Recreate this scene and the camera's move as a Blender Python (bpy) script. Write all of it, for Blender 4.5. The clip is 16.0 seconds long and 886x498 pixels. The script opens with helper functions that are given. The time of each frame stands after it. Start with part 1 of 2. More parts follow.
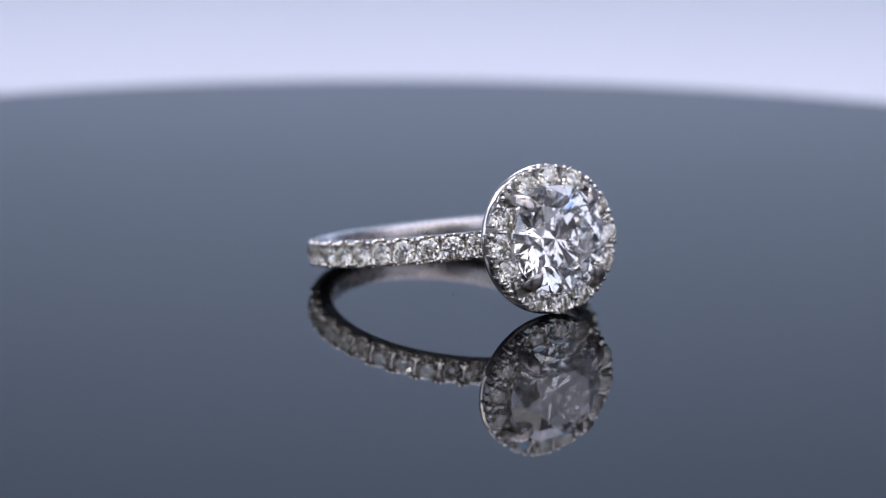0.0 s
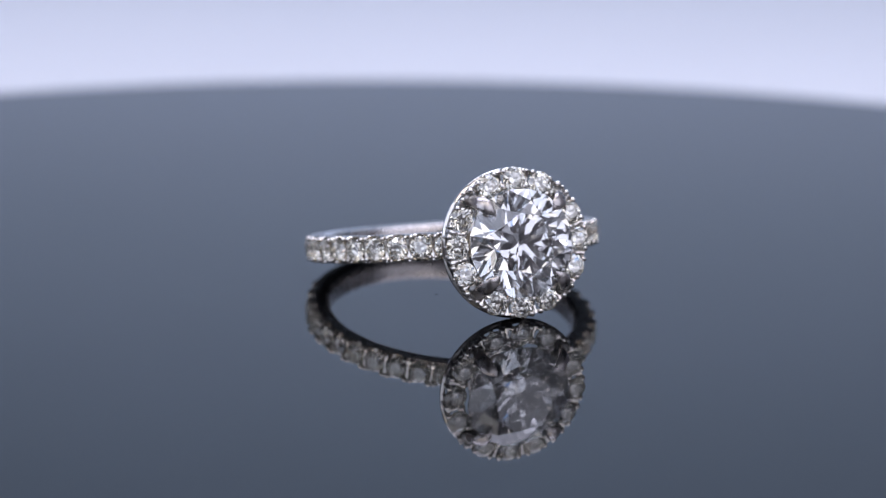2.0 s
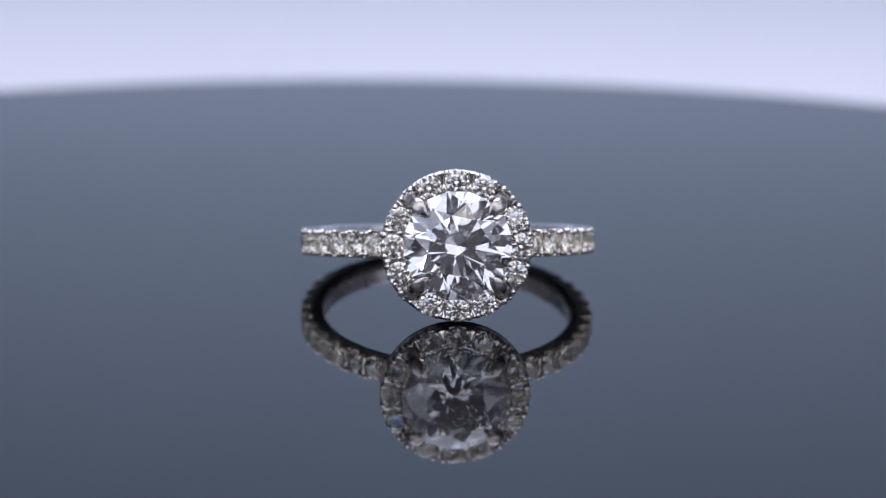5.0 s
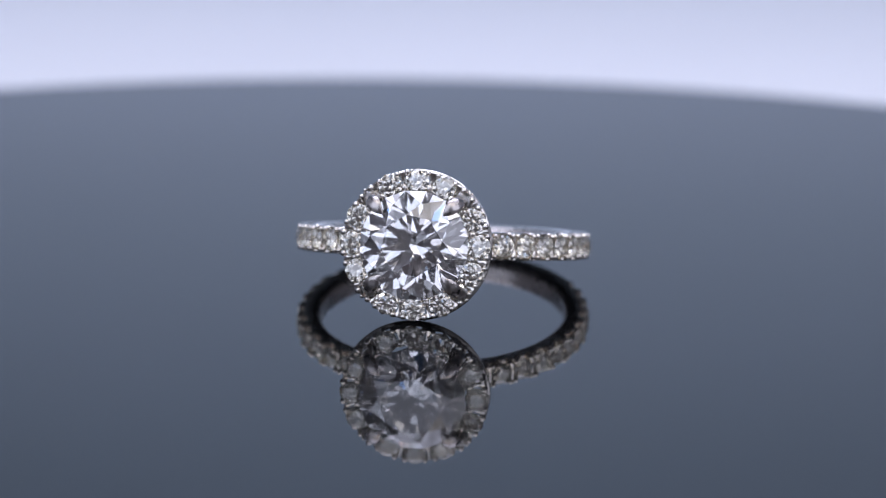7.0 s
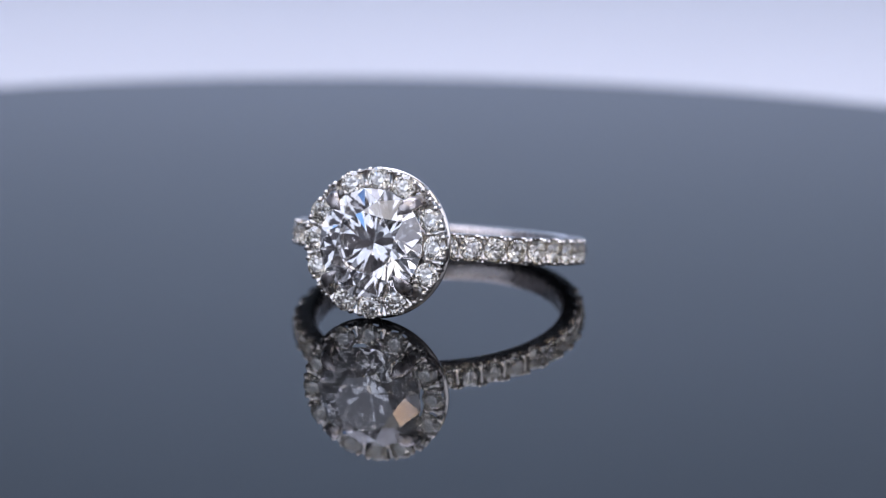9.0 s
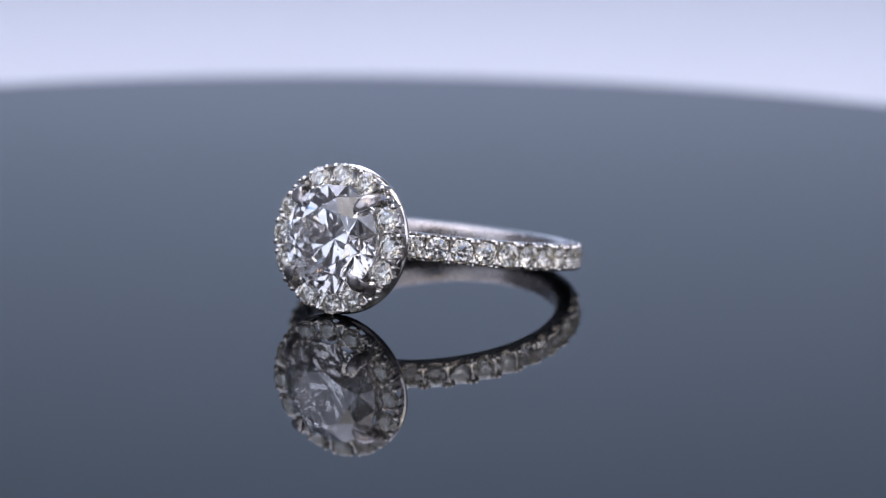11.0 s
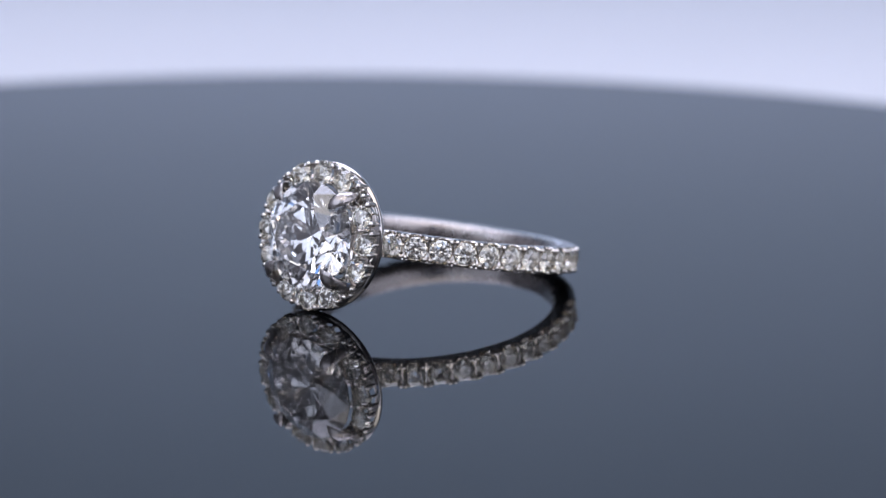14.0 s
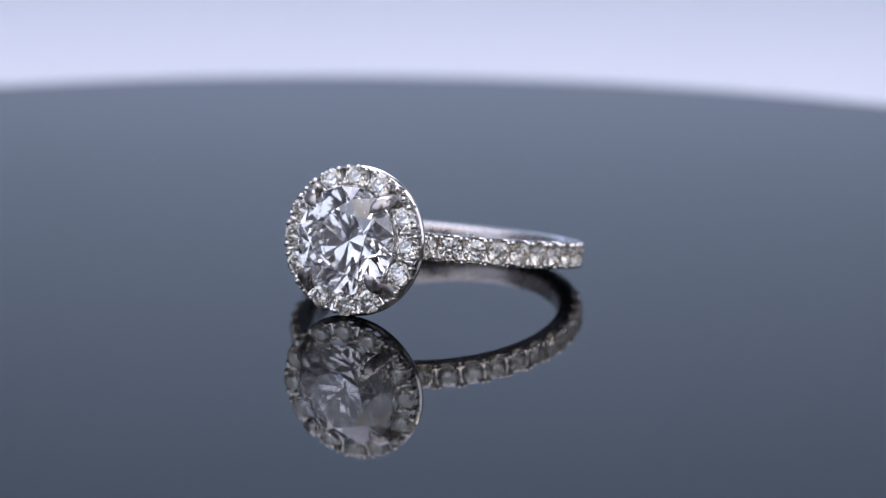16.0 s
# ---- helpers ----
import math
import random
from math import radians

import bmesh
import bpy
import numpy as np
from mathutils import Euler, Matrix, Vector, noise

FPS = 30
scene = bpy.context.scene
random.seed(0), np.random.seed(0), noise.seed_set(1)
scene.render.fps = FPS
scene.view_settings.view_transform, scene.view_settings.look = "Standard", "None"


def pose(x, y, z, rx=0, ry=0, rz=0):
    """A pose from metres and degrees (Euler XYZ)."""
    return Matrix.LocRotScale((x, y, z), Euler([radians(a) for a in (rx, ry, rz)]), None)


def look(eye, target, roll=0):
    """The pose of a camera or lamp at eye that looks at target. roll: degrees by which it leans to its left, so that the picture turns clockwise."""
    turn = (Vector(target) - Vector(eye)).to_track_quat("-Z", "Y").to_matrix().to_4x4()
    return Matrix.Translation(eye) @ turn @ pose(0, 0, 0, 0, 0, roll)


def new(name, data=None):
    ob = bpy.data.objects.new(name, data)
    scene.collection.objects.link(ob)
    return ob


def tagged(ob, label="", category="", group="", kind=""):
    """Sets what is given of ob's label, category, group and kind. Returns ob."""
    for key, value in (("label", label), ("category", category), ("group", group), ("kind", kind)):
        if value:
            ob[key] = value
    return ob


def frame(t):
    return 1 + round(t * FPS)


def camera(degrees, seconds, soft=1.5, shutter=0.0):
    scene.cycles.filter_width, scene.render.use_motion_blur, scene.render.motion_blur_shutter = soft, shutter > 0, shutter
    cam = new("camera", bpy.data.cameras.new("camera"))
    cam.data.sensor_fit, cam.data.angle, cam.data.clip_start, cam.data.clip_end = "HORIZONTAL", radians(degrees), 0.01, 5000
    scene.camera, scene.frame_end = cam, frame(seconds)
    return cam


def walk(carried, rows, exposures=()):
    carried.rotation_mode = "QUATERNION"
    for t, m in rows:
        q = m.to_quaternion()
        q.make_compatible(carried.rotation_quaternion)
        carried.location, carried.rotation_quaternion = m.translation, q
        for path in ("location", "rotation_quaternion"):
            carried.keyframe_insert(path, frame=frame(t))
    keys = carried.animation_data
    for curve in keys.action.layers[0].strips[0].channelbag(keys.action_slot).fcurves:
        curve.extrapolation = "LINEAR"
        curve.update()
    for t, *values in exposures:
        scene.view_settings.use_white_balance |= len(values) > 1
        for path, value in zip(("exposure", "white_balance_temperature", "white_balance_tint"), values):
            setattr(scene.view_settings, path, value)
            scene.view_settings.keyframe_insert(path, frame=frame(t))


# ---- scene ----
# ---- camera: it stands still, a hand's length from the ring ----
cam = camera(13.889, 16.0, soft=1.0)
CAM_POSE = pose(0.0, -0.248324, 0.057165, 77.4537, -0.6527, 0.0401)
walk(cam, [(0.0, CAM_POSE), (16.0, CAM_POSE)])
scene.cycles.max_bounces, scene.cycles.glossy_bounces, scene.cycles.transmission_bounces = 32, 32, 32  # light runs many times round inside the stones
cam.data.dof.use_dof = True
cam.data.dof.focus_distance = 0.2390
cam.data.dof.aperture_fstop = 30.0

# ---- light: a closed white shooting tent under a broad soft daylight panel ----
scene.view_settings.exposure = 0.21
world = bpy.data.worlds.new("world")
scene.world = world
world.use_nodes = True
world.node_tree.nodes["Background"].inputs["Color"].default_value = (0.02, 0.022, 0.028, 1)
world.node_tree.nodes["Background"].inputs["Strength"].default_value = 1.0
DAYLIGHT = (0.91, 0.93, 1.19)


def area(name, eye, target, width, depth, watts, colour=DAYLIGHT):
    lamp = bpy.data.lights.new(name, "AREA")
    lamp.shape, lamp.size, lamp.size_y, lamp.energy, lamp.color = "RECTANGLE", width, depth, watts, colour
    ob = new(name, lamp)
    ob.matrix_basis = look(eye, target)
    return tagged(ob, "unseen lamp around the table; small ones added for sparkle and colour flashes", "lamp")


def radiance_watts(level, width, depth):
    """Power of an area lamp whose face shows that radiance."""
    return level * math.pi * width * depth


def soft_panel(name, eye, target, width, depth, level):
    area(name, eye, target, width, depth, radiance_watts(level, width, depth))


soft_panel("overhead_lamp", (0, 0.26, 0.80), (0, 0.26, 0), 1.00, 0.60, 2.75)
# unseen front panels, put there to brighten the stones' facets
area("front_lamp", (-0.345, -0.356, 0.285), (0, 0, 0), 0.57, 0.42, radiance_watts(1.12, 0.57, 0.42), (0.865, 0.94, 1.20))
area("front_lamp", (0.345, -0.356, 0.285), (0, 0, 0), 0.57, 0.42, radiance_watts(1.12, 0.57, 0.42), (0.91, 0.94, 1.16))
WARM = (1.01, 0.955, 0.97)
area("front_lamp", (0, -0.30, 0.52), (0, 0, 0), 0.60, 0.26, radiance_watts(1.45, 0.60, 0.26), WARM)
# small unseen lamps, two warm and four blue, added for colour flashes in stones
area("warm_flash_lamp", (-0.50, -0.24, 0.52), (0, 0, 0), 0.022, 0.022, radiance_watts(5.0, 0.022, 0.022), (1.1, 0.60, 0.25))
area("warm_flash_lamp", (0.30, -0.48, 0.56), (0, 0, 0), 0.022, 0.022, radiance_watts(5.0, 0.022, 0.022), (1.1, 0.60, 0.25))
# small bright unseen spots, added only for sparkle
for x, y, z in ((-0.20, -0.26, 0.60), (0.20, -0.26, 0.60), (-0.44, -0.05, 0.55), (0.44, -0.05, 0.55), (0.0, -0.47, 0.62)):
    area("sparkle_lamp", (x, y, z), (0, 0, 0), 0.04, 0.04, radiance_watts(11.0, 0.04, 0.04), (1.0, 0.96, 0.98))
# the added blue lamps; no opening to the sky stands here
area("blue_flash_lamp", (0.62, -0.12, 0.50), (0, 0, 0), 0.04, 0.07, radiance_watts(1.6, 0.04, 0.07), (0.30, 0.62, 1.3))
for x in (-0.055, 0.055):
    area("blue_flash_lamp", (x, -0.52, 0.28), (0, 0, 0), 0.02, 0.06, radiance_watts(1.1, 0.02, 0.06), (0.25, 0.55, 1.3))
area("blue_flash_lamp", (-0.18, -0.50, 0.58), (0, 0, 0), 0.07, 0.05, radiance_watts(1.4, 0.07, 0.05), (0.30, 0.62, 1.3))


# ---- materials ----
def material(name):
    m = bpy.data.materials.new(name)
    m.use_nodes = True
    nt = m.node_tree
    return m, nt, nt.nodes["Principled BSDF"]


def mapped_noise(nt, scale, detail=4.0, rough=0.55):
    co = nt.nodes.new("ShaderNodeTexCoord")
    n = nt.nodes.new("ShaderNodeTexNoise")
    n.inputs["Scale"].default_value, n.inputs["Detail"].default_value, n.inputs["Roughness"].default_value = scale, detail, rough
    nt.links.new(co.outputs["Object"], n.inputs["Vector"])
    return n


def ramp(nt, source, p0, c0, p1, c1):
    r = nt.nodes.new("ShaderNodeValToRGB")
    r.color_ramp.elements[0].position, r.color_ramp.elements[0].color = p0, c0
    r.color_ramp.elements[1].position, r.color_ramp.elements[1].color = p1, c1
    nt.links.new(source, r.inputs["Fac"])
    return r


def grey(v):
    return (v, v, v, 1)


def paper_material(name, colour):
    m, nt, b = material(name)
    n = mapped_noise(nt, 6.0)
    r = ramp(nt, n.outputs["Fac"], 0.3, (*[c * 0.95 for c in colour], 1), 0.7, (*colour, 1))
    nt.links.new(r.outputs["Color"], b.inputs["Base Color"])
    b.inputs["Roughness"].default_value = 0.85
    fine = mapped_noise(nt, 900.0)
    bump = nt.nodes.new("ShaderNodeBump")
    bump.inputs["Strength"].default_value, bump.inputs["Distance"].default_value = 0.15, 0.0002
    nt.links.new(fine.outputs["Fac"], bump.inputs["Height"])
    nt.links.new(bump.outputs["Normal"], b.inputs["Normal"])
    return m


def acrylic_material():
    m, nt, b = material("black_acrylic")
    n = mapped_noise(nt, 45.0, 5.0)
    r = ramp(nt, n.outputs["Fac"], 0.35, (0.0020, 0.0022, 0.0025, 1), 0.75, (0.0035, 0.0037, 0.0042, 1))
    nt.links.new(r.outputs["Color"], b.inputs["Base Color"])
    s = mapped_noise(nt, 14.0, 6.0)
    rr = ramp(nt, s.outputs["Fac"], 0.35, grey(0.012), 0.8, grey(0.035))
    nt.links.new(rr.outputs["Color"], b.inputs["Roughness"])
    b.inputs["IOR"].default_value = 1.5
    return m


def metal_material(name, colour, rough0, rough1, scale):
    m, nt, b = material(name)
    b.inputs["Metallic"].default_value = 1.0
    n = mapped_noise(nt, scale, 5.0)
    c = ramp(nt, n.outputs["Fac"], 0.3, (*[v * 0.93 for v in colour], 1), 0.7, (*colour, 1))
    nt.links.new(c.outputs["Color"], b.inputs["Base Color"])
    r = ramp(nt, n.outputs["Fac"], 0.3, grey(rough0), 0.75, grey(rough1))
    nt.links.new(r.outputs["Color"], b.inputs["Roughness"])
    fine = mapped_noise(nt, scale * 6)
    bump = nt.nodes.new("ShaderNodeBump")
    bump.inputs["Strength"].default_value, bump.inputs["Distance"].default_value = 0.12, 0.00003
    nt.links.new(fine.outputs["Fac"], bump.inputs["Height"])
    nt.links.new(bump.outputs["Normal"], b.inputs["Normal"])
    return m


def gem_material(name, tint, iors):
    """Clear stone with fire: red, green and blue light bend by slightly different amounts."""
    m = bpy.data.materials.new(name)
    m.use_nodes = True
    nt = m.node_tree
    nt.nodes.remove(nt.nodes["Principled BSDF"])
    out = nt.nodes["Material Output"]
    last = None
    for i, ior in enumerate(iors):
        g = nt.nodes.new("ShaderNodeBsdfGlass")
        g.inputs["Color"].default_value = (*[tint[k] if k == i or len(iors) == 1 else 0.0 for k in range(3)], 1)
        g.inputs["Roughness"].default_value = 0.0
        g.inputs["IOR"].default_value = ior
        if last is None:
            last = g
        else:
            add = nt.nodes.new("ShaderNodeAddShader")
            nt.links.new(last.outputs[0], add.inputs[0])
            nt.links.new(g.outputs[0], add.inputs[1])
            last = add
    nt.links.new(last.outputs[0], out.inputs["Surface"])
    return m


def painted_falloff_material(name, stops):
    """Blue-grey background card; light fading upward is painted in, pale foot to deep higher up: (height, colour)
    stops.
    """
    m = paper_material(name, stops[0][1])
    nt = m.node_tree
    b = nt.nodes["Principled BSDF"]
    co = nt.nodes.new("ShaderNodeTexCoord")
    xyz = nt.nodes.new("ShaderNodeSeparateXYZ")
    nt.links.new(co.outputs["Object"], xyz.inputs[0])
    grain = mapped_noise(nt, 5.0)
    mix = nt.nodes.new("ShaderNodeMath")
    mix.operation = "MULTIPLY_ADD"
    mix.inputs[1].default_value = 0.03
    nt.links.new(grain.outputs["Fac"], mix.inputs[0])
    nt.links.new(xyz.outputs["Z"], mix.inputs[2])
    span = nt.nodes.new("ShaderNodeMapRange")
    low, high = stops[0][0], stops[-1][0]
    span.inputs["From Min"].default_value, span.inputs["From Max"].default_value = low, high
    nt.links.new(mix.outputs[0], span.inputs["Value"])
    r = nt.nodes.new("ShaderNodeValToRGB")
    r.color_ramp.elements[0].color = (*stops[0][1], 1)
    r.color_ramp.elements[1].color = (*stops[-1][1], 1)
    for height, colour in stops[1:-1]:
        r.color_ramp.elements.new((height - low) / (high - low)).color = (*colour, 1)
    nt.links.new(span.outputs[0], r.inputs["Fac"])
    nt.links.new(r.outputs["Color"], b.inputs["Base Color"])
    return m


MAT_PAPER = paper_material("white_paper", (0.80, 0.81, 0.83))
MAT_WALL = paper_material("tent_cloth", (0.36, 0.36, 0.37))
# these stops hold the light that fades up the card
MAT_BACK = painted_falloff_material("blue_grey_falloff_card", [(0.07, (0.590, 0.665, 0.770)), (0.145, (0.435, 0.522, 0.592)), (0.215, (0.365, 0.450, 0.515)), (0.27, (0.330, 0.412, 0.478))])
MAT_DARK = paper_material("dark_cloth", (0.085, 0.068, 0.064))
MAT_FRONT = paper_material("front_cloth", (0.15, 0.138, 0.138))
MAT_ACRYLIC = acrylic_material()
MAT_GOLD = metal_material("white_gold", (0.83, 0.785, 0.725), 0.06, 0.18, 900.0)
MAT_SATIN = metal_material("satin_white_gold", (0.53, 0.49, 0.47), 0.22, 0.36, 1400.0)
MAT_BASE = metal_material("turntable_base", (0.5, 0.5, 0.52), 0.3, 0.45, 60.0)
MAT_DIAMOND = gem_material("diamond", (0.99, 0.99, 0.99), (2.42,))
MAT_MELEE = gem_material("small_diamond", (0.99, 0.984, 0.962), (2.42,))


# ---- mesh helpers ----
MM = 0.001


def mesh_from(name, verts, faces, mat, smooth=False):
    me = bpy.data.meshes.new(name)
    me.from_pydata([tuple(v) for v in verts], [], faces)
    me.materials.append(mat)
    bm = bmesh.new()
    bm.from_mesh(me)
    bmesh.ops.recalc_face_normals(bm, faces=bm.faces)
    bm.to_mesh(me)
    bm.free()
    for p in me.polygons:
        p.use_smooth = smooth
    me.update()
    return me


def part(name, me, parent, m=None, label=""):
    ob = new(name, me)
    ob.parent = parent
    if m is not None:
        ob.matrix_basis = m
    return tagged(ob, label)


def lathe(profile, n, closed=True):
    """Verts and faces of a profile of (radius, height) turned about z."""
    verts, faces, k = [], [], len(profile)
    for i in range(n):
        a = 2 * math.pi * i / n
        verts += [(r * math.cos(a), r * math.sin(a), h) for r, h in profile]
    for i in range(n):
        j = (i + 1) % n
        for s in range(k if closed else k - 1):
            t = (s + 1) % k
            faces.append((i * k + s, j * k + s, j * k + t, i * k + t))
    return verts, faces


def smooth_by_angle(me, degrees):
    bm = bmesh.new()
    bm.from_mesh(me)
    for f in bm.faces:
        f.smooth = True
    for e in bm.edges:
        if len(e.link_faces) == 2 and e.calc_face_angle(0) > radians(degrees):
            e.smooth = False
    bm.to_mesh(me)
    bm.free()
    return me


# ---- setting: paper sweep, tent walls ----
def box_mesh(name, x0, x1, y0, y1, z0, z1, mat):
    v = [(x, y, z) for x in (x0, x1) for y in (y0, y1) for z in (z0, z1)]
    f = [(0, 1, 3, 2), (4, 6, 7, 5), (0, 4, 5, 1), (2, 3, 7, 6), (0, 2, 6, 4), (1, 5, 7, 3)]
    return mesh_from(name, v, f, mat)


TABLE_Z = -0.034


def sweep():
    """White paper flat on the table, a grey card curving up behind it."""
    sheet("backdrop", [(-0.04, TABLE_Z), (0.2, TABLE_Z), (0.41, TABLE_Z)], MAT_PAPER, "seamless white paper under and behind the turntable")
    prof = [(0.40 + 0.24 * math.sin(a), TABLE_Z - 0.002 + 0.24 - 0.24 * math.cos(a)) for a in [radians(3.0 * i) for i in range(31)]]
    sheet("backdrop", prof + [(0.64, 0.95)], MAT_BACK, "blue-grey card curving up behind the white paper, light falloff painted in")


def sheet(name, prof, mat, label):
    verts, faces = [], []
    for y, z in prof:
        verts += [(-0.75, y, z), (0.75, y, z)]
    for i in range(len(prof) - 1):
        faces.append((2 * i, 2 * i + 1, 2 * i + 3, 2 * i + 2))
    ob = new(name, mesh_from(name, verts, faces, mat, True))
    sol = ob.modifiers.new("thickness", "SOLIDIFY")
    sol.thickness, sol.offset = 0.0015, -1
    tagged(ob, label, "backdrop", kind="structure")


sweep()
tagged(new("floor", box_mesh("floor", -0.80, 0.80, -0.76, 0.72, TABLE_Z - 0.05, TABLE_Z - 0.004, MAT_DARK)), "dark plain table top under the paper sweep", "table top", kind="structure")
tagged(new("wall_west", box_mesh("wall_west", -0.80, -0.76, -0.76, 0.72, TABLE_Z - 0.004, 0.96, MAT_WALL)), "plain pale cloth side wall", "wall", kind="structure")
tagged(new("wall_east", box_mesh("wall_east", 0.76, 0.80, -0.76, 0.72, TABLE_Z - 0.004, 0.96, MAT_WALL)), "plain pale cloth side wall", "wall", kind="structure")
tagged(new("wall_south", box_mesh("wall_south", -0.76, 0.76, -0.76, -0.72, TABLE_Z - 0.004, 0.96, MAT_FRONT)), "plain grey warm cloth wall facing the ring", "wall", kind="structure")
tagged(new("wall_north", box_mesh("wall_north", -0.76, 0.76, 0.68, 0.72, TABLE_Z - 0.004, 0.96, MAT_WALL)), "plain grey cloth wall behind the paper", "wall", kind="structure")
tagged(new("ceiling", box_mesh("ceiling", -0.80, 0.80, -0.76, 0.72, 0.964, 1.0, MAT_WALL)), "plain pale cloth ceiling", "ceiling", kind="structure")


# ---- turntable: glossy black disc on a low drum ----
DISC_R, DISC_X, DISC_Y = 85.9 * MM, -2.03 * MM, -5.45 * MM


def turntable():
    root = tagged(new("turntable"), "round glossy black acrylic turntable on white paper", "turntable")
    R = DISC_R
    prof = [(0.0001, -0.005), (R - 0.0004, -0.005), (R, -0.0046), (R, -0.0005), (R - 0.00015, -0.00015), (R - 0.0005, 0.0), (0.0001, 0.0)]
    v, f = lathe(prof, 256, closed=False)
    me = mesh_from("disc", v, f, MAT_ACRYLIC)
    part("disc", me, root, pose(DISC_X, DISC_Y, 0))
    h = TABLE_Z
    prof = [(0.0001, h), (0.070, h), (0.074, h + 0.002), (0.074, -0.008), (0.071, -0.0052), (0.0001, -0.0052)]
    v, f = lathe(prof, 128, closed=False)
    me = mesh_from("drum", v, f, MAT_BASE)
    smooth_by_angle(me, 30)
    part("drum", me, root, label="grey metal drum under the disc")
    return root


# ---- the ring ----
# local millimetres: x across, y away from the head, z along the finger axis
TILT, RISE = 10.80, 2.792
RING_X, RING_Y = 0.688, -1.207
REST = pose(0, 0, RISE * MM, -TILT, 0, 0) @ pose(0, 0, 0, 0, -0.4, 0)
HEAD = REST @ pose(0, 0, 0, 90, 0, 0)  # its z points from the band's centre to the head


def brilliant(name, radius, mat, table=0.57, crown=34.5, pavilion=40.8, girdle=0.02):
    """Round brilliant in metres, its girdle's top at z = 0, its table up."""
    R, rt, g = radius, radius * table, girdle * radius * 2
    hc = (R - rt) * math.tan(radians(crown))
    hp = R * math.tan(radians(pavilion))
    c = math.cos(radians(22.5))
    rk = rt * c + 0.55 * (R - rt * c)
    hk = hc * (R - rk * c) / (R - rt)
    rl = 0.22 * R
    hl = -g - hp * (1 - rl * c / R)

    def at(r, deg, z):
        return (r * math.cos(radians(deg)), r * math.sin(radians(deg)), z)

    v = [at(rt, 45 * k, hc) for k in range(8)]                   # 0
    v += [at(rk, 45 * k + 22.5, hk) for k in range(8)]           # 8
    v += [at(R, 22.5 * k, 0) for k in range(16)]                 # 16
    v += [at(R, 22.5 * k, -g) for k in range(16)]                # 32
    v += [at(rl, 45 * k + 22.5, hl) for k in range(8)]           # 48
    v += [(0, 0, -g - hp)]                                       # 56
    f = [tuple(range(8))]
    for k in range(8):
        n = (k + 1) % 8
        p = (k - 1) % 8
        f.append((k, 8 + k, n))
        f.append((k, 8 + p, 16 + 2 * k, 8 + k))
        f.append((8 + k, 16 + 2 * k, 16 + 2 * k + 1))
        f.append((8 + k, 16 + 2 * k + 1, 16 + (2 * k + 2) % 16))
        f.append((48 + k, 32 + 2 * k + 1, 32 + 2 * k))
        f.append((48 + k, 32 + (2 * k + 2) % 16, 32 + 2 * k + 1))
        f.append((56, 48 + k, 32 + 2 * k, 48 + p))
    for k in range(16):
        n = (k + 1) % 16
        f.append((16 + k, 32 + k, 32 + n, 16 + n))
    return mesh_from(name, v, f, mat)


def capsule(name, r, length, mat, flat=1.0, n=12, stretch=1.0, root=0.9):
    """A bead of metal: a rounded stub from z = -length to z = 0 at its crown."""
    prof = [(r * root, -length), (r * (0.5 + 0.5 * root), -length * 0.6), (r, -r * 0.75 * flat), (r * 0.8, -r * 0.32 * flat), (r * 0.42, -r * 0.07 * flat)]
    v, f = lathe(prof, n, closed=False)
    k = len(prof)
    v = [(x * stretch, y, z) for x, y, z in v]
    v.append((0, 0, 0))
    top = len(v) - 1
    for i in range(n):
        f.append((i * k + k - 1, ((i + 1) % n) * k + k - 1, top))
    return mesh_from(name, v, f, mat, True)


STEP = 9.7
PAVE = [22.8 + STEP * k for k in range(11)]
JOINT = [18.0 + STEP * k for k in range(12)]


def band_width(p):
    """The band widens a trifle towards the head."""
    t = min(1.0, max(0.0, (p - 40) / 60))
    return 1.06 - 0.01 * t * t * (3 - 2 * t)


def shank_mesh():
    """The band: rounded inside, flat sides, a shallow channel for the stones with scalloped edges."""
    n, verts, faces = 720, [], []
    for i in range(n):
        a = 360.0 * i / n
        phi = a if a <= 180 else a - 360
        p = abs(phi)
        if p < 124:
            s = 0.5 - 0.5 * math.cos(2 * math.pi * (p - 18.0) / STEP)   # 0 at a joint, 1 at a stone
            edge, mid, lip = 9.97 - 0.40 * s, 9.25, 0.83 - 0.07 * s
        else:
            w = min(1.0, (p - 124) / 4)
            edge, mid, lip = 9.94, 9.25 + 0.8 * w, 0.82
        prof = [(8.50, 0.0), (8.51, 0.40), (8.57, 0.62), (8.74, 0.78), (9.00, 0.87), (edge - 0.28, 0.89), (edge - 0.08, 0.87), (edge, lip), (edge - 0.03, 0.72), (mid, 0.66), (mid, 0.0)]
        prof = [(r, w * band_width(p)) for r, w in prof]
        ring = prof + [(r, -w) for r, w in reversed(prof[1:-1])]
        for r, w in ring:
            verts.append((r * math.sin(radians(phi)) * MM, -r * math.cos(radians(phi)) * MM, w * MM))
    k = len(ring)
    for i in range(n):
        j = (i + 1) % n
        for s in range(k):
            t = (s + 1) % k
            faces.append((i * k + s, j * k + s, j * k + t, i * k + t))
    me = smooth_by_angle(mesh_from("shank", verts, faces, MAT_GOLD), 40)
    me.materials.append(MAT_SATIN)
    for f in me.polygons:
        if math.hypot(f.center.x, f.center.y) < 8.72 * MM:
            f.material_index = 1
    return me


def on_band(phi, r, w, turn=0.0):
    """A pose on the band: z points outward from the band's centre."""
    return REST @ pose(0, 0, 0, 0, 0, phi) @ pose(0, -r * MM, w * MM, 90, 0, 0) @ pose(0, 0, 0, 0, 0, turn)


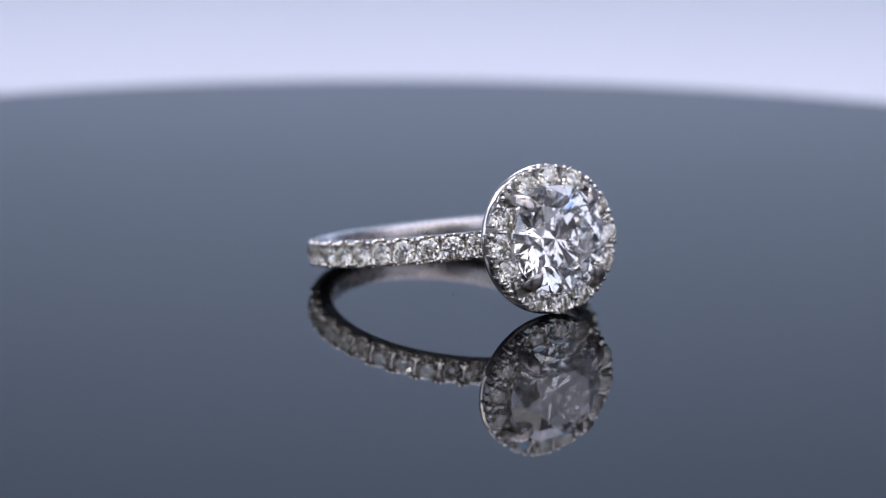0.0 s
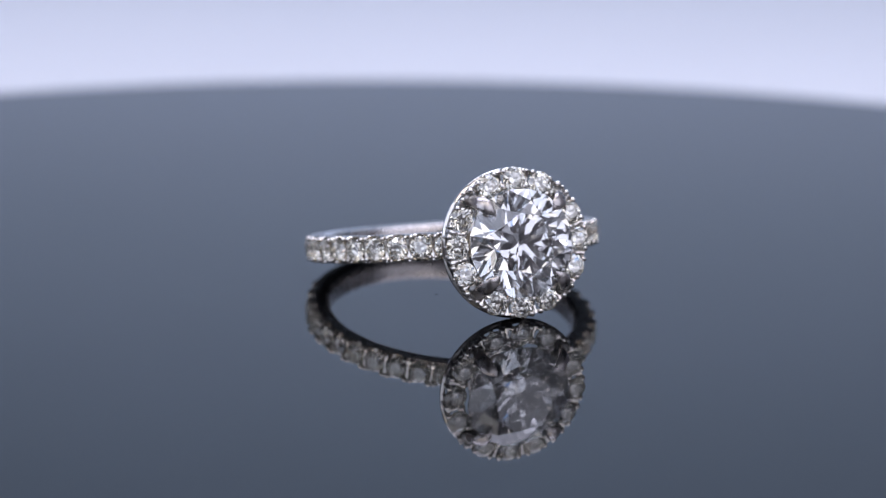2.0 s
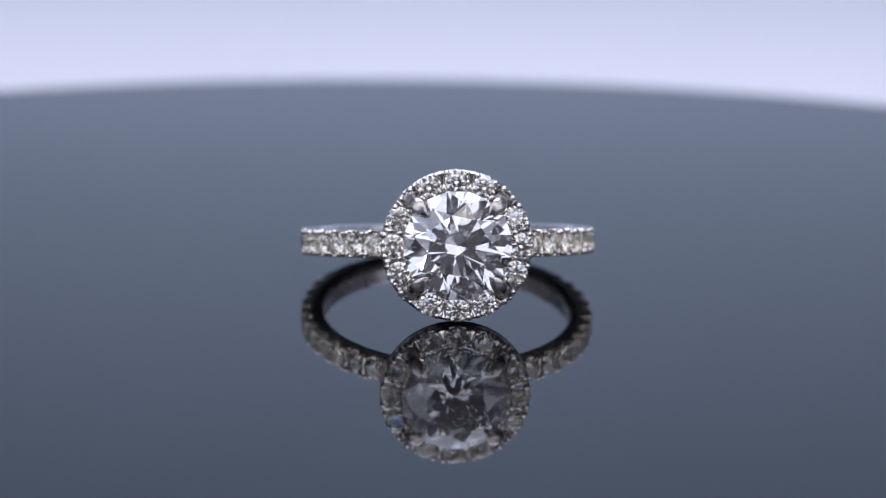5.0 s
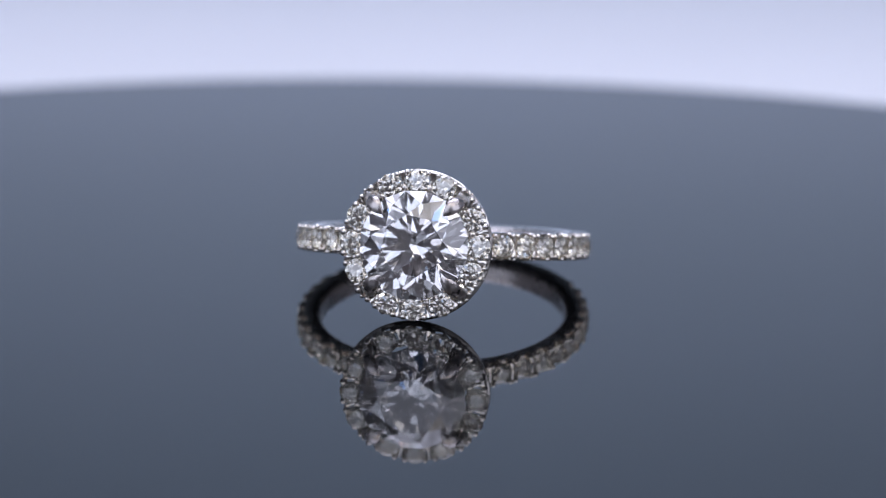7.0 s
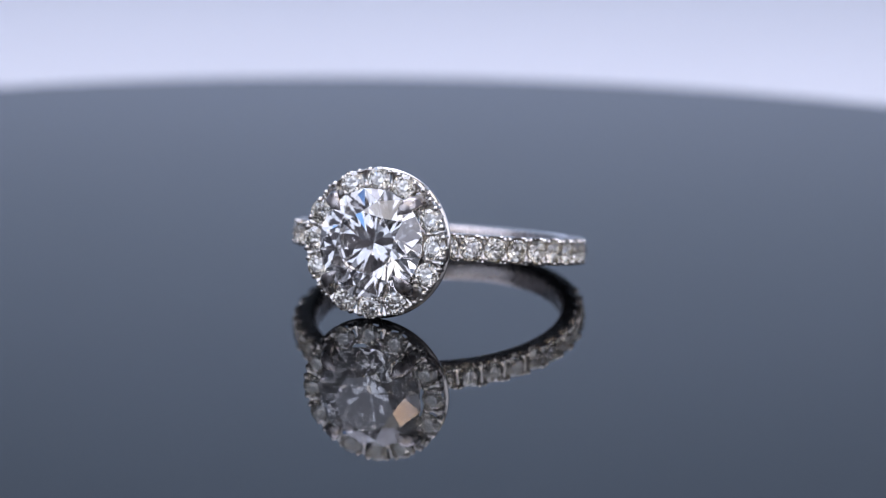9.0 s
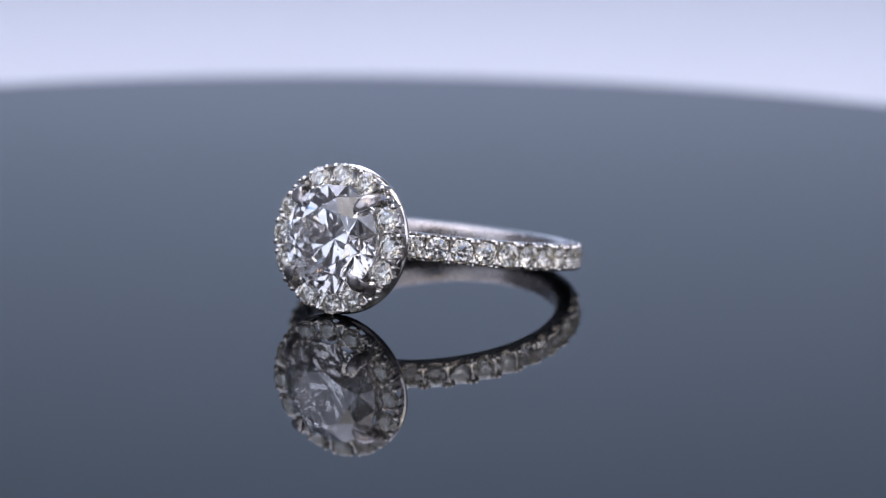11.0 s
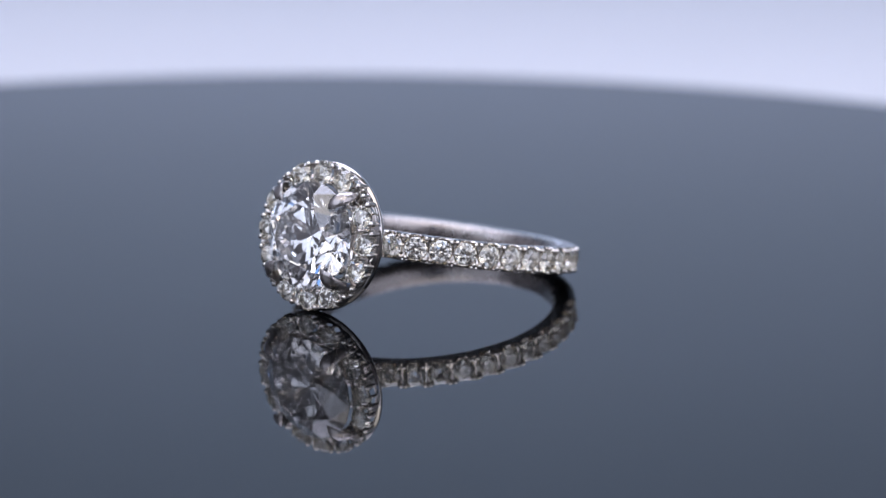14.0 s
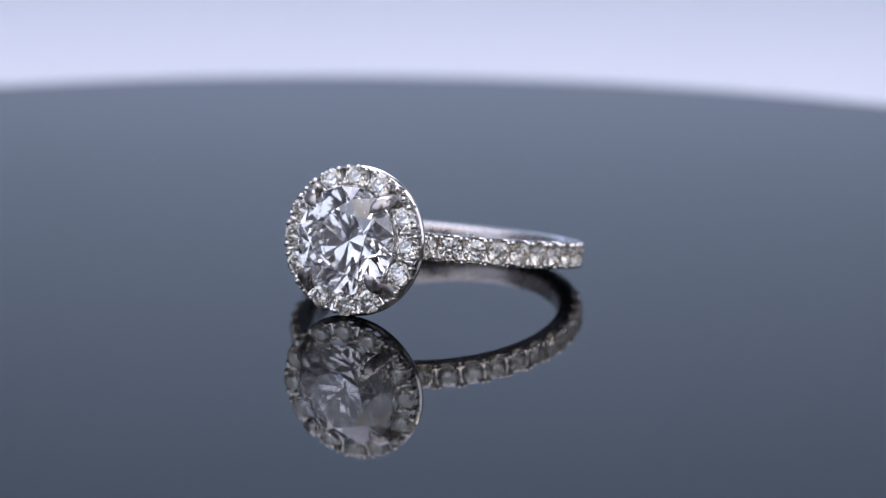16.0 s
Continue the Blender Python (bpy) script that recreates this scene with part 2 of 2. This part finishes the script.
HALO_STONES = [(90 * q + off, half) for q in range(4) for off, half in ((-25, 12.5), (0, 12.5), (25, 11.0), (45, 9.5))]


def halo_mesh():
    """Two walls with the stones hung between them, open behind: a plain rolled rim, the outer wall cut down in a U below each stone."""
    n, verts, faces = 480, [], []
    for i in range(n):
        a = 360.0 * i / n
        cut = 0.0
        for centre, half in HALO_STONES:
            d = abs((a - centre + 180) % 360 - 180)
            if d < half:
                cut = max(cut, math.cos(math.pi / 2 * d / half) ** 0.6)
        top = 12.42 - 0.52 * cut
        out = 4.92 - 0.05 * cut
        inner = [(3.50, 11.45), (3.52, 12.26), (3.60, 12.32), (3.68, 12.26), (3.70, 11.50), (3.62, 11.40)]
        outer = [(4.74, 11.45), (4.78, top - 0.05), (4.84, top), (out, top - 0.07), (out, 11.74), (4.97, 11.68), (5.02, 11.62), (5.03, 11.50), (5.00, 11.39), (4.92, 11.31), (4.82, 11.33)]
        prof = inner + outer
        verts += [(r * math.cos(radians(a)) * MM, r * math.sin(radians(a)) * MM, h * MM) for r, h in prof]
    k, first = len(prof), len(inner)
    for i in range(n):
        j = (i + 1) % n
        for t in range(k):
            u = (t + 1) % first if t < first else first + (t - first + 1) % (k - first)
            faces.append((i * k + t, j * k + t, j * k + u, i * k + u))
    return smooth_by_angle(mesh_from("halo", verts, faces, MAT_GOLD), 35)


def saddle_mesh(reach, half, depth):
    """The metal left standing between two stones: waisted, with a softly domed top at z = 0. x runs across the row."""
    xs = [-1.0, -0.82, -0.5, 0.0, 0.5, 0.82, 1.0]
    verts, faces = [], []
    for i, x in enumerate(xs):
        h = half[abs(3 - i)]
        for y, z in ((-h, -depth), (-h, -0.10), (-h * 0.55, -0.02), (h * 0.55, -0.02), (h, -0.10), (h, -depth)):
            verts.append((x * reach * MM, y * MM, z * MM))
    for i in range(len(xs) - 1):
        for j in range(6):
            k = (j + 1) % 6
            faces.append((i * 6 + j, i * 6 + 6 + j, i * 6 + 6 + k, i * 6 + k))
    faces += [tuple(range(6)), tuple(range((len(xs) - 1) * 6, len(xs) * 6))]
    return smooth_by_angle(mesh_from("saddle", verts, faces, MAT_GOLD), 50)


def prong_mesh():
    """A claw: it rises outside the stone, bends over its edge and tapers to a point. x inward, z up."""
    path = [(-0.55, 11.6), (-0.42, 12.5), (-0.30, 13.15), (-0.12, 13.60), (0.16, 13.84), (0.48, 13.96), (0.78, 13.99), (1.02, 14.00)]
    wide = [0.36, 0.40, 0.46, 0.49, 0.48, 0.39, 0.22, 0.03]
    thick = [0.28, 0.28, 0.25, 0.21, 0.16, 0.12, 0.07, 0.02]
    n, verts, faces = 14, [], []
    for i, (x, z) in enumerate(path):
        a, b = path[max(i - 1, 0)], path[min(i + 1, len(path) - 1)]
        d = Vector((b[0] - a[0], b[1] - a[1])).normalized()
        nx, nz = -d.y, d.x
        for j in range(n):
            t = 2 * math.pi * j / n
            o = thick[i] * math.cos(t)
            o = o if o > 0 else o * 0.6
            verts.append(((x + nx * o) * MM, wide[i] * math.sin(t) * MM, (z + nz * o) * MM))
    for i in range(len(path) - 1):
        for j in range(n):
            k = (j + 1) % n
            faces.append((i * n + j, i * n + k, i * n + n + k, i * n + n + j))
    faces.append(tuple(range(n)))
    faces.append(tuple(range((len(path) - 1) * n, len(path) * n)))
    return smooth_by_angle(mesh_from("prong", verts, faces, MAT_SATIN), 50)


def tube(points, radius, n=10):
    """Verts and faces of a round wire through points in millimetres."""
    verts, faces, pts = [], [], [Vector(p) for p in points]
    for i, p in enumerate(pts):
        d = (pts[min(i + 1, len(pts) - 1)] - pts[max(i - 1, 0)]).normalized()
        u = d.orthogonal().normalized()
        w = d.cross(u)
        for j in range(n):
            t = 2 * math.pi * j / n
            verts.append(tuple((p + (u * math.cos(t) + w * math.sin(t)) * radius) * MM))
    for i in range(len(pts) - 1):
        for j in range(n):
            k = (j + 1) % n
            faces.append((i * n + j, i * n + k, i * n + n + k, i * n + n + j))
    faces += [tuple(range(n)), tuple(range((len(pts) - 1) * n, len(pts) * n))]
    return verts, faces


def basket_mesh():
    """The open gallery under the stone: four struts from the band out to the claws, a ring round them, and a foot on the band."""
    verts, faces = [], []
    pieces = []
    for k in range(4):
        c, q = math.cos(radians(45 + 90 * k)), math.sin(radians(45 + 90 * k))
        pieces.append(tube([(r * c, r * q, h) for r, h in ((0.75, 9.05), (1.35, 9.6), (2.2, 10.3), (3.1, 11.0), (3.75, 11.55), (4.2, 11.75))], 0.36))
    for r, h, thick in ((2.35, 10.4, 0.26), (1.0, 9.2, 0.42)):
        pieces.append(lathe([((r + thick * math.cos(radians(45 * i))) * MM, (h + thick * math.sin(radians(45 * i))) * MM) for i in range(8)], 64))
    for v, f in pieces:
        base = len(verts)
        verts += v
        faces += [tuple(i + base for i in face) for face in f]
    return smooth_by_angle(mesh_from("basket", verts, faces, MAT_GOLD), 50)


def diamond_ring():
    root = tagged(new("diamond_ring"), "white gold diamond halo ring lying on its side on black acrylic", "ring")
    part_head = HEAD
    shank = part("shank", shank_mesh(), root, REST, "polished white gold band, scalloped along both edges")
    halo = part("halo", halo_mesh(), root, part_head, "round white gold halo frame set with small diamonds")
    part("basket", basket_mesh(), root, part_head)
    stone = brilliant("center_diamond", 3.65 * MM, MAT_DIAMOND)
    part("center_diamond", stone, root, part_head @ pose(0, 0, 13.25 * MM, 0, 0, 11), "large clear round brilliant-cut diamond")
    claw = prong_mesh()
    for k in range(4):
        a = 45 + 90 * k
        m = part_head @ pose(0, 0, 0, 0, 0, a) @ pose(3.88 * MM, 0, 0, 0, 0, 180)
        part("prong", claw, root, m, "pointed claw prong gripping the stone")
    # the halo's stones: three on each side, a smaller one behind each claw
    big = brilliant("halo_diamond", 0.80 * MM, MAT_MELEE, girdle=0.03)
    small = brilliant("halo_diamond", 0.64 * MM, MAT_MELEE, girdle=0.03)
    rnd = random.Random(4)
    bead = capsule("bead", 0.225 * MM, 1.0 * MM, MAT_GOLD, flat=1.3, stretch=1.05, root=0.6)
    bead_in = capsule("bead", 0.22 * MM, 0.6 * MM, MAT_GOLD, flat=0.8, stretch=1.2)
    for q in range(4):
        for off, me in ((-25, big), (0, big), (25, big), (45, small)):
            a = 90 * q + off
            part("halo_diamond", me, halo, pose(0, 0, 0, 0, 0, a) @ pose(4.27 * MM, 0, 12.58 * MM, rnd.uniform(-4, 4), rnd.uniform(-1, 7), rnd.uniform(0, 45)))
        for off in (-12.5, 12.5, 36.0, 54.0):
            a = 90 * q + off
            for d in (-4.1, 4.1):
                part("bead", bead, halo, pose(0, 0, 0, 0, 0, a + d) @ pose(4.84 * MM, 0, 12.72 * MM, rnd.uniform(-6, 6), rnd.uniform(-4, 8), 0) @ Matrix.Scale(rnd.uniform(0.85, 1.12), 4))
            part("bead", bead_in, halo, pose(0, 0, 0, 0, 0, a) @ pose(3.86 * MM, 0, 12.74 * MM))
        for off in (-25, 0, 25, 45):
            a = 90 * q + off
            part("bead", bead, halo, pose(0, 0, 0, 0, 0, a) @ pose(4.97 * MM, 0, 12.50 * MM, rnd.uniform(-6, 6), rnd.uniform(-2, 8), 0) @ Matrix.Scale(rnd.uniform(0.55, 0.75), 4))
    bar = saddle_mesh(0.60, (0.10, 0.17, 0.30, 0.36), 0.75)
    for q in range(4):
        for off in (-12.5, 12.5, 36.0, 54.0):
            part("saddle", bar, halo, pose(0, 0, 0, 0, 0, 90 * q + off) @ pose(4.27 * MM, 0, 12.50 * MM))
    # the band's stones and the shared beads between them
    pave = brilliant("pave_diamond", 0.76 * MM, MAT_MELEE, girdle=0.03)
    pave_bar = saddle_mesh(0.66, (0.06, 0.15, 0.30, 0.40), 0.65)
    claw_bead = capsule("bead", 0.175 * MM, 0.70 * MM, MAT_GOLD, flat=1.1, root=0.75)
    for side in (-1, 1):
        for p in PAVE:
            part("pave_diamond", pave, shank, REST.inverted() @ on_band(side * p, 9.98, 0) @ pose(0, 0, 0, rnd.uniform(-3, 3), rnd.uniform(-3, 3), rnd.uniform(0, 45)))
        for p in JOINT:
            part("saddle", pave_bar, shank, REST.inverted() @ on_band(side * p, 9.95, 0, 90))
            for s in (-1, 1):
                for d in (-1.15, 1.15):
                    part("bead", claw_bead, shank, REST.inverted() @ on_band(side * p + d, 10.17 + rnd.uniform(-0.03, 0.02), s * 0.65 * band_width(p)) @ pose(0, 0, 0, rnd.uniform(-8, 8), rnd.uniform(-8, 8), 0) @ Matrix.Scale(rnd.uniform(0.88, 1.1), 4))
    return root


TABLE = turntable()
RING = diamond_ring()

HOLD = 12.77
SPEED = 5.88


def angle_at(t):
    """The table turns one way at a steady pace, rests for a moment, and turns back."""
    low = 32.30 - SPEED * HOLD
    if t <= HOLD:
        return 32.30 - SPEED * t
    return low + SPEED * max(0.0, t - 13.47)


def motions():
    times = [0.5 * i for i in range(26)] + [12.70, 12.85, 13.15, 13.40, 13.55] + [14.0 + 0.5 * i for i in range(5)]
    rows, ring_rows = [], []
    for t in times:
        a = angle_at(t)
        rows.append((t, pose(0, 0, 0, 0, 0, a)))
        ring_rows.append((t, pose(0, 0, 0, 0, 0, a) @ pose(RING_X * MM, RING_Y * MM, 0)))
    walk(TABLE, rows)
    walk(RING, ring_rows)


motions()
